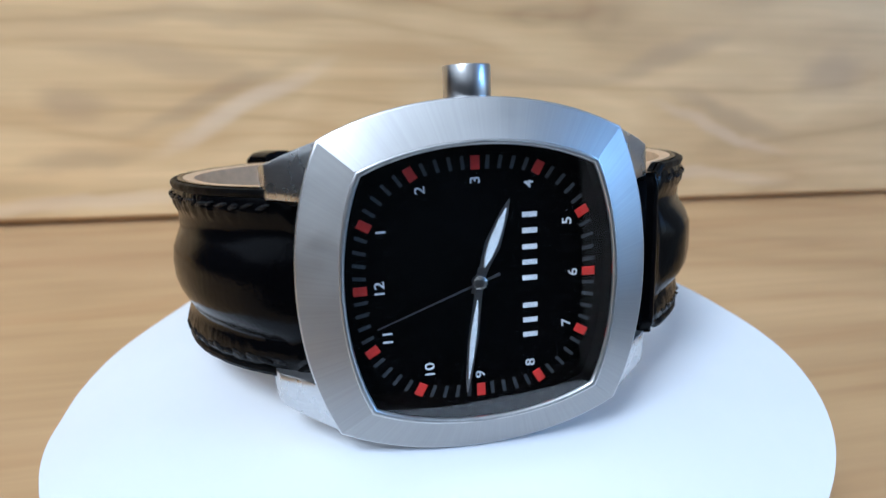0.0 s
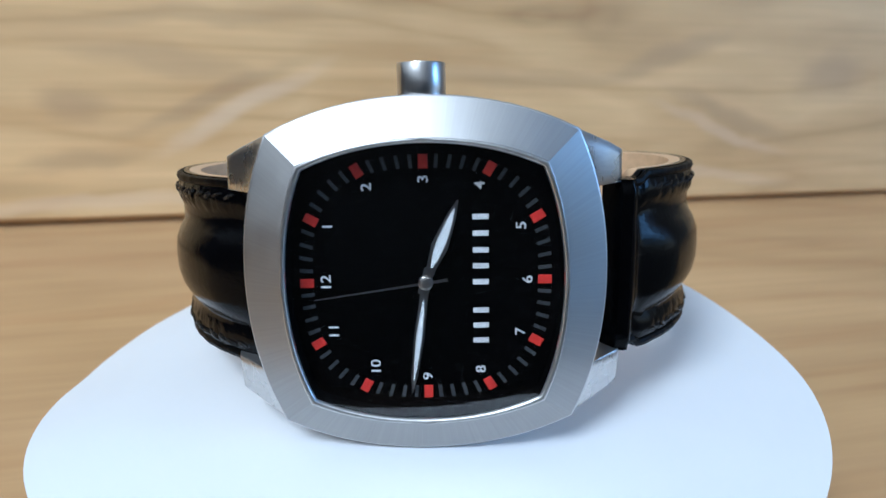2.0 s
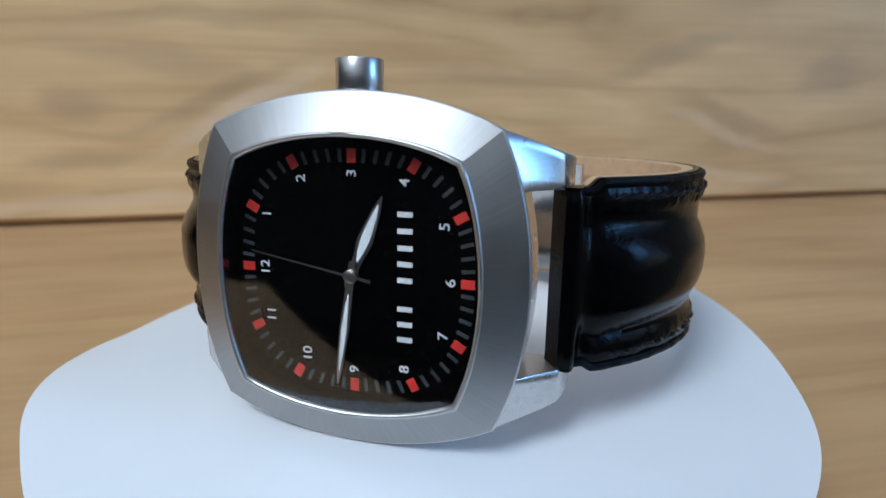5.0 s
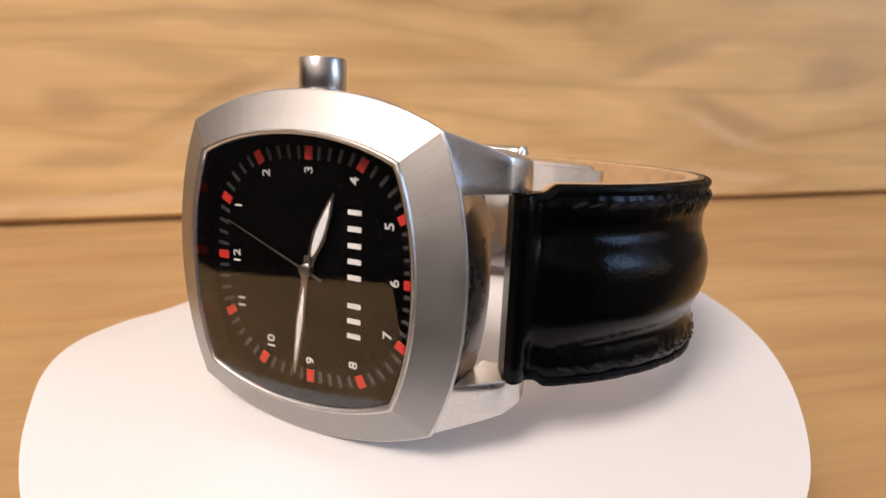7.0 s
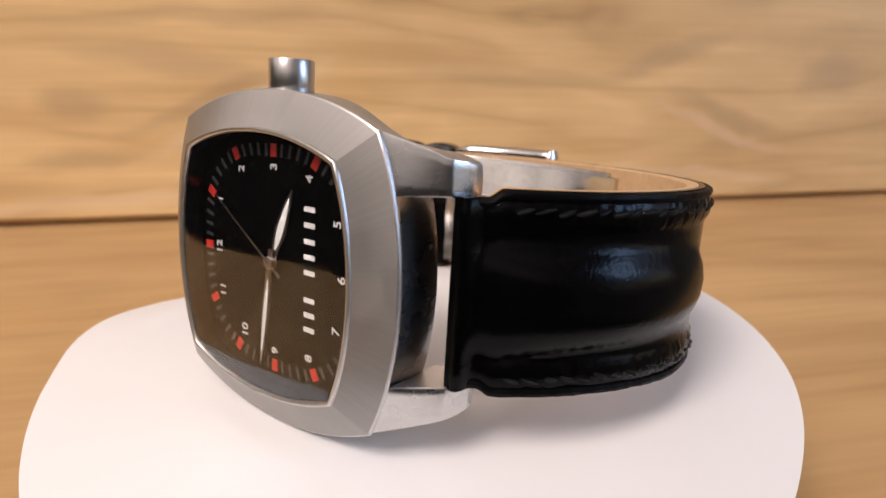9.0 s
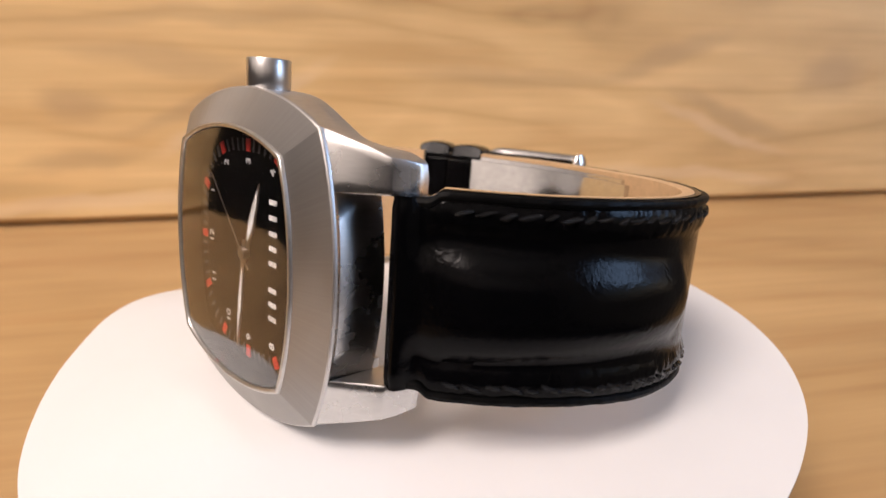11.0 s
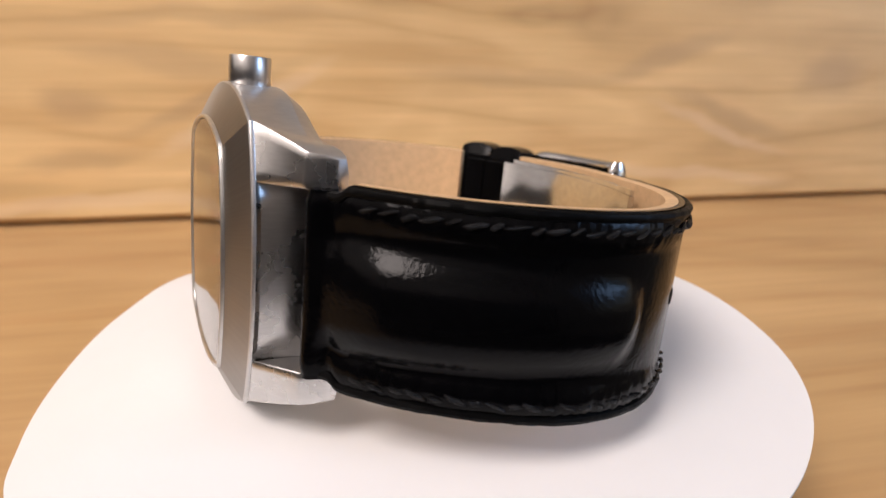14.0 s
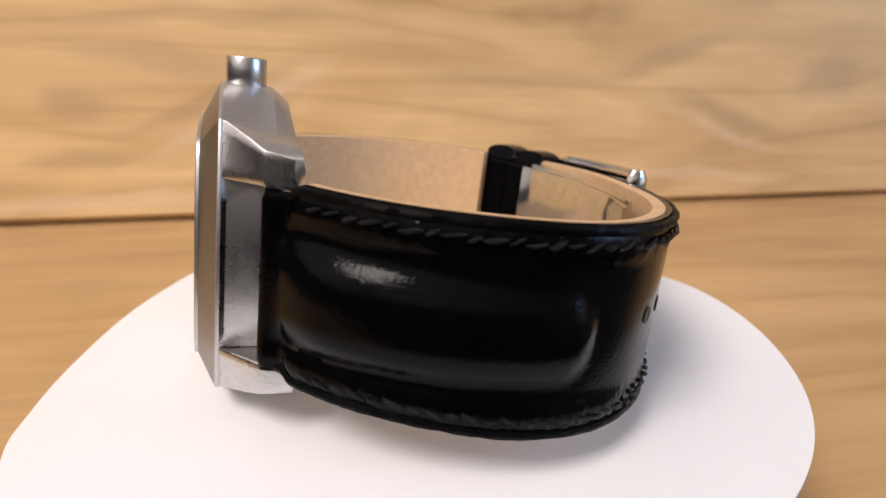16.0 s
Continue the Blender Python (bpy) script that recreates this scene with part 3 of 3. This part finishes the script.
def strap_half(name, a_start, a_pad, a_end, label, tuck, low, rise):
    """From a_start at the lugs to a_end; the padding ends at a_pad."""
    sgn = 1 if a_end > a_start else -1
    n = int(abs(a_end - a_start) / 0.7)
    ws = [-12.0, -11.8, -11.4, -10.6, -9.4, -8.4, -7.7, -7.2, -6.6, -5.8, -4.8, -3.6, -2.0, 0.0, 2.0, 3.6, 4.8, 5.8, 6.6, 7.2, 7.7, 8.4, 9.4, 10.6, 11.4, 11.8, 12.0]
    rings, lining = [], []
    pad_u = abs(a_pad - a_start)

    def lie(u):
        """How far the flat leather lies outside its first line: it rises past the padding and tucks under at the clasp."""
        return 1.9 * ease(u, pad_u - 32, pad_u + 14) - tuck * ease(u, pad_u + 30, pad_u + 50) + rise * ease(u, pad_u + 58, pad_u + 92)

    for k in range(n + 1):
        u = abs(a_end - a_start) * k / n
        a = a_start + sgn * u
        base = lie(u)
        wide = 0.92 + 0.08 * ease(u, 5.5, 8.0)
        ring = []
        for w in ws:
            e = abs(w)
            flat = -2.0 - (0.5 if e > 11.7 else 0.12 if e > 11.3 else 0.0)
            pad = pad_height(u, w, (0.0, pad_u))
            rough = max(0.0, 1.0 - pad / 0.5) * ease(u, 7.0, 10.0) * (8.0 < e < 11.5)
            flat += 0.55 * math.cos(min(1.0, abs(e - 9.3) / 2.0) * math.pi / 2) * ease(u, 4.0, 7.5) * (1 - ease(u, pad_u + 6, pad_u + 16))
            flat += rough * (0.17 * noise.noise((a * 0.55, w * 0.9, 1.7)) + 0.20 * noise.noise((a * 1.1, w * 2.0, 8.1)))
            roll = 1.0 - ease(u, 1.8, 5.5)
            h = (flat + pad) * (1 - roll) + (-0.25 - (0.35 if e > 11.3 else 0.0) - 0.9 * (1 - ease(u, 0.0, 1.6))) * roll + base
            x, y, _ = oval(a, h)
            ring.append((x, y, w * (wide + low * ease(u, 22, 60) * (w < 0))))
        for w in (12.0, 11.9, -11.9, -12.0):
            x, y, _ = oval(a, base + (-2.9 if abs(w) > 11.95 else -3.25) - 1.4 * (1.0 - ease(u, 4.0, 7.0)))
            ring.append((x, y, w * (wide + low * ease(u, 22, 60) * (w < 0))))
        rings.append(ring)
        lr = []
        if u < 5.0:
            continue
        for w, o in ((-12.0, -3.3), (12.0, -3.3), (12.05, -3.9), (11.8, -4.9), (-11.8, -4.9), (-12.05, -3.9)):
            x, y, _ = oval(a, base + o)
            lr.append((x, y, w * (wide + low * ease(u, 22, 60) * (w < 0))))
        lining.append(lr)
    s = part(name, rings_bm(rings, True, True, True), LEATHER, watch, label, smooth=50)
    part("lining", rings_bm(lining, True, True, True), LINING, s, "tan leather lining")
    # thread along both edges
    for side in (-1, 1):
        u = 11.5
        i = 0
        while u < abs(a_end - a_start) - 4:
            a = a_start + sgn * u
            x, y, nrm = oval(a, -1.5 + lie(u))
            m = Matrix.Translation((x, y, side * (9.75 * (1 + low * ease(u, 22, 60) * (side < 0)) + 0.12 * math.sin(i * 2.1)))) @ Matrix.Rotation(math.atan2(nrm.y, nrm.x), 4, "Z") @ Matrix.Rotation(radians(16 * side + 9 * math.sin(i * 3.3)), 4, "X")
            stitch = new("stitch", STITCH)
            stitch.parent = s
            stitch.matrix_local = Matrix.Scale(0.001, 4) @ m @ Matrix.Diagonal((0.36 + 0.08 * math.sin(i * 1.7), 1.3 + 0.35 * math.sin(i * 2.9), 0.33 + 0.08 * math.sin(i * 4.3), 1))
            u += 3.7
            i += 1
        rim = []
        for k in range(n + 1):
            u = abs(a_end - a_start) * k / n
            a = a_start + sgn * u
            wide, base = 0.92 + 0.08 * ease(u, 5.5, 8.0), lie(u)
            lump = (0.9 * noise.noise((k * 0.17, side * 3.7, a_start)) + 0.6 * noise.noise((k * 0.46, side * 9.1, a_start))) * 0.30 * ease(u, 5, 10)
            ring = []
            for q in range(8):
                t = 2 * math.pi * q / 8
                x, y, _ = oval(a, base - 2.0 + (0.55 + lump * 0.4) * math.cos(t))
                ring.append((x, y, side * (11.35 * (wide + low * ease(u, 22, 60) * (side < 0)) + (0.62 + lump * 0.3) * math.sin(t))))
            rim.append(ring)
        part("edge_binding", rings_bm(rim, True, True, True), EDGE, s, "rough folded leather edge")
    return s


strap_half("long_strap", -59.0, 9.0, 129.0, "padded black leather strap half with pin holes", 0.0, 0.075, 2.6)
strap_half("short_strap", -121.0, -189.0, -230.0, "padded black leather strap half with buckle", 3.4, 0.03, 0.0)


def loop_band(a0, a1, inner, outer, z0, z1, mat, name, label, wall=0.9):
    """A band that wraps the strap from a0 to a1 degrees: a closed sleeve."""
    rings = []
    for k in range(9):
        a = a0 + (a1 - a0) * k / 8
        swell = 1.0 * math.sin(math.pi * k / 8) ** 0.6
        ring = []
        for o, z in ((inner, z0), (inner, z1 - 1.4), (inner + 2.0, z1 - 0.8), (inner + 3.0, z1 + wall + swell), (outer - wall * 1.2, z1 + wall + swell), (outer - wall * 0.2 + swell, z1 + wall * 0.4), (outer + swell, z1 - wall), (outer + swell, z0 + wall), (outer - wall * 0.2 + swell, z0 - wall * 0.4), (outer - wall * 1.2, z0 - wall), (inner + 3.0, z0 - wall), (inner + 2.0, z0 - 0.2)):
            x, y, _ = oval(a, o)
            ring.append((x, y, z))
        rings.append(ring)
    return part(name, rings_bm(rings, True, True, True), mat, watch, label, smooth=50, bevel=0.3)


loop_band(132.6, 122.3, -3.0, 6.6, -13.0, 12.0, LEATHER, "keeper", "wide black leather keeper loop")
loop_band(122.2, 112.0, -3.0, 6.4, -13.0, 11.8, LEATHER, "keeper", "narrow black leather keeper loop")


def buckle():
    """Rounded steel frame over the strap, open in the middle, and the folding blades inside the loop."""
    for z, half, a0, a1, o, rise in ((12.2, 1.35, 112.0, 85.0, 6.3, 1.45), (-12.7, 1.35, 112.5, 85.0, 6.3, 1.45), (0.0, 0.9, 110.0, 84.4, 5.2, 0.7)):
        rings = []
        for k in range(19):
            a = a0 + (a1 - a0) * k / 18
            end = 1.0 - 0.5 * max(0.0, abs(k - 9) / 9 - 0.85) / 0.15
            ring = []
            for q in range(14):
                t = 2 * math.pi * q / 14
                x, y, _ = oval(a, o + 0.5 * math.sin(math.pi * k / 18) + rise * end * math.cos(t))
                ring.append((x, y, z + half * end * math.sin(t)))
            rings.append(ring)
        part("buckle_bar" if z else "buckle_pin", rings_bm(rings, True, True, True), POLISHED, watch, "bright steel buckle", smooth=60)
    rings = []
    for k in range(21):
        z = -13.7 + 27.4 * k / 20
        end = 1.0 - 0.45 * max(0.0, abs(k - 10) / 10 - 0.88) / 0.12
        ring = []
        for q in range(14):
            t = 2 * math.pi * q / 14
            x, y, _ = oval(84.8 + 1.5 * end * math.sin(t), 5.3 + 2.2 * end * math.cos(t))
            ring.append((x, y, z))
        rings.append(ring)
    part("buckle_bar", rings_bm(rings, True, True, True), POLISHED, watch, "rounded bright steel end of the buckle", smooth=60)
    for a0, a1, o0, o1, z_a, z_b, wave in ((111.4, 49.0, -6.6, -5.8, 11.0, 10.6, 0.11), (109.0, 54.0, -5.5, -4.9, 11.7, 11.2, 0.0)):
        rings = []
        for k in range(49):
            s = k / 48
            a = a0 + (a1 - a0) * s
            bow = -0.35 * math.sin(math.pi * s) + wave * math.sin(s * 19.0 + 0.6) + wave * 0.2 * math.sin(s * 31.0)
            zt = z_a + (z_b - z_a) * s
            ring = []
            for o, z in ((o0, -zt), (o1, -zt), (o1, zt), (o0 + 0.12, zt), (o0, zt - 0.15)):
                x, y, _ = oval(a, o + bow)
                ring.append((x, y, z))
            rings.append(ring)
        part("clasp_blade", rings_bm(rings, True, True, True), MIRROR, watch, "polished steel folding clasp blade", smooth=40)


buckle()
for a in (27.0, 36.5, 46.0):
    x, y, n = oval(a, -0.05)
    m = Matrix.Translation((x, y, 0)) @ Matrix.Rotation(math.atan2(n.y, n.x), 4, "Z") @ Matrix.Rotation(radians(90), 4, "Y")
    bm = turned([(0.1, -0.5), (0.85, -0.5), (1.1, 0.06), (0.8, 0.10), (0.75, 0.02), (0.1, 0.0)], 20)
    bmesh.ops.transform(bm, matrix=m, verts=bm.verts)
    part("pin_hole", bm, GASKET, watch, "dark punched pin hole")


def motions():
    walk(watch, turn_rows(DIAL_POSE))
    walk(stand, turn_rows(Matrix.Identity(4)))
    rows = [(0.0, Matrix.Rotation(radians(-20), 4, "Y"))]
    angle = -20
    for k in range(16):
        rows.append((k + 0.27, Matrix.Rotation(radians(angle), 4, "Y")))
        angle += 6
        rows.append((k + 0.33, Matrix.Rotation(radians(angle), 4, "Y")))
    rows.append((16.0, Matrix.Rotation(radians(angle), 4, "Y")))
    walk(second, rows)


motions()
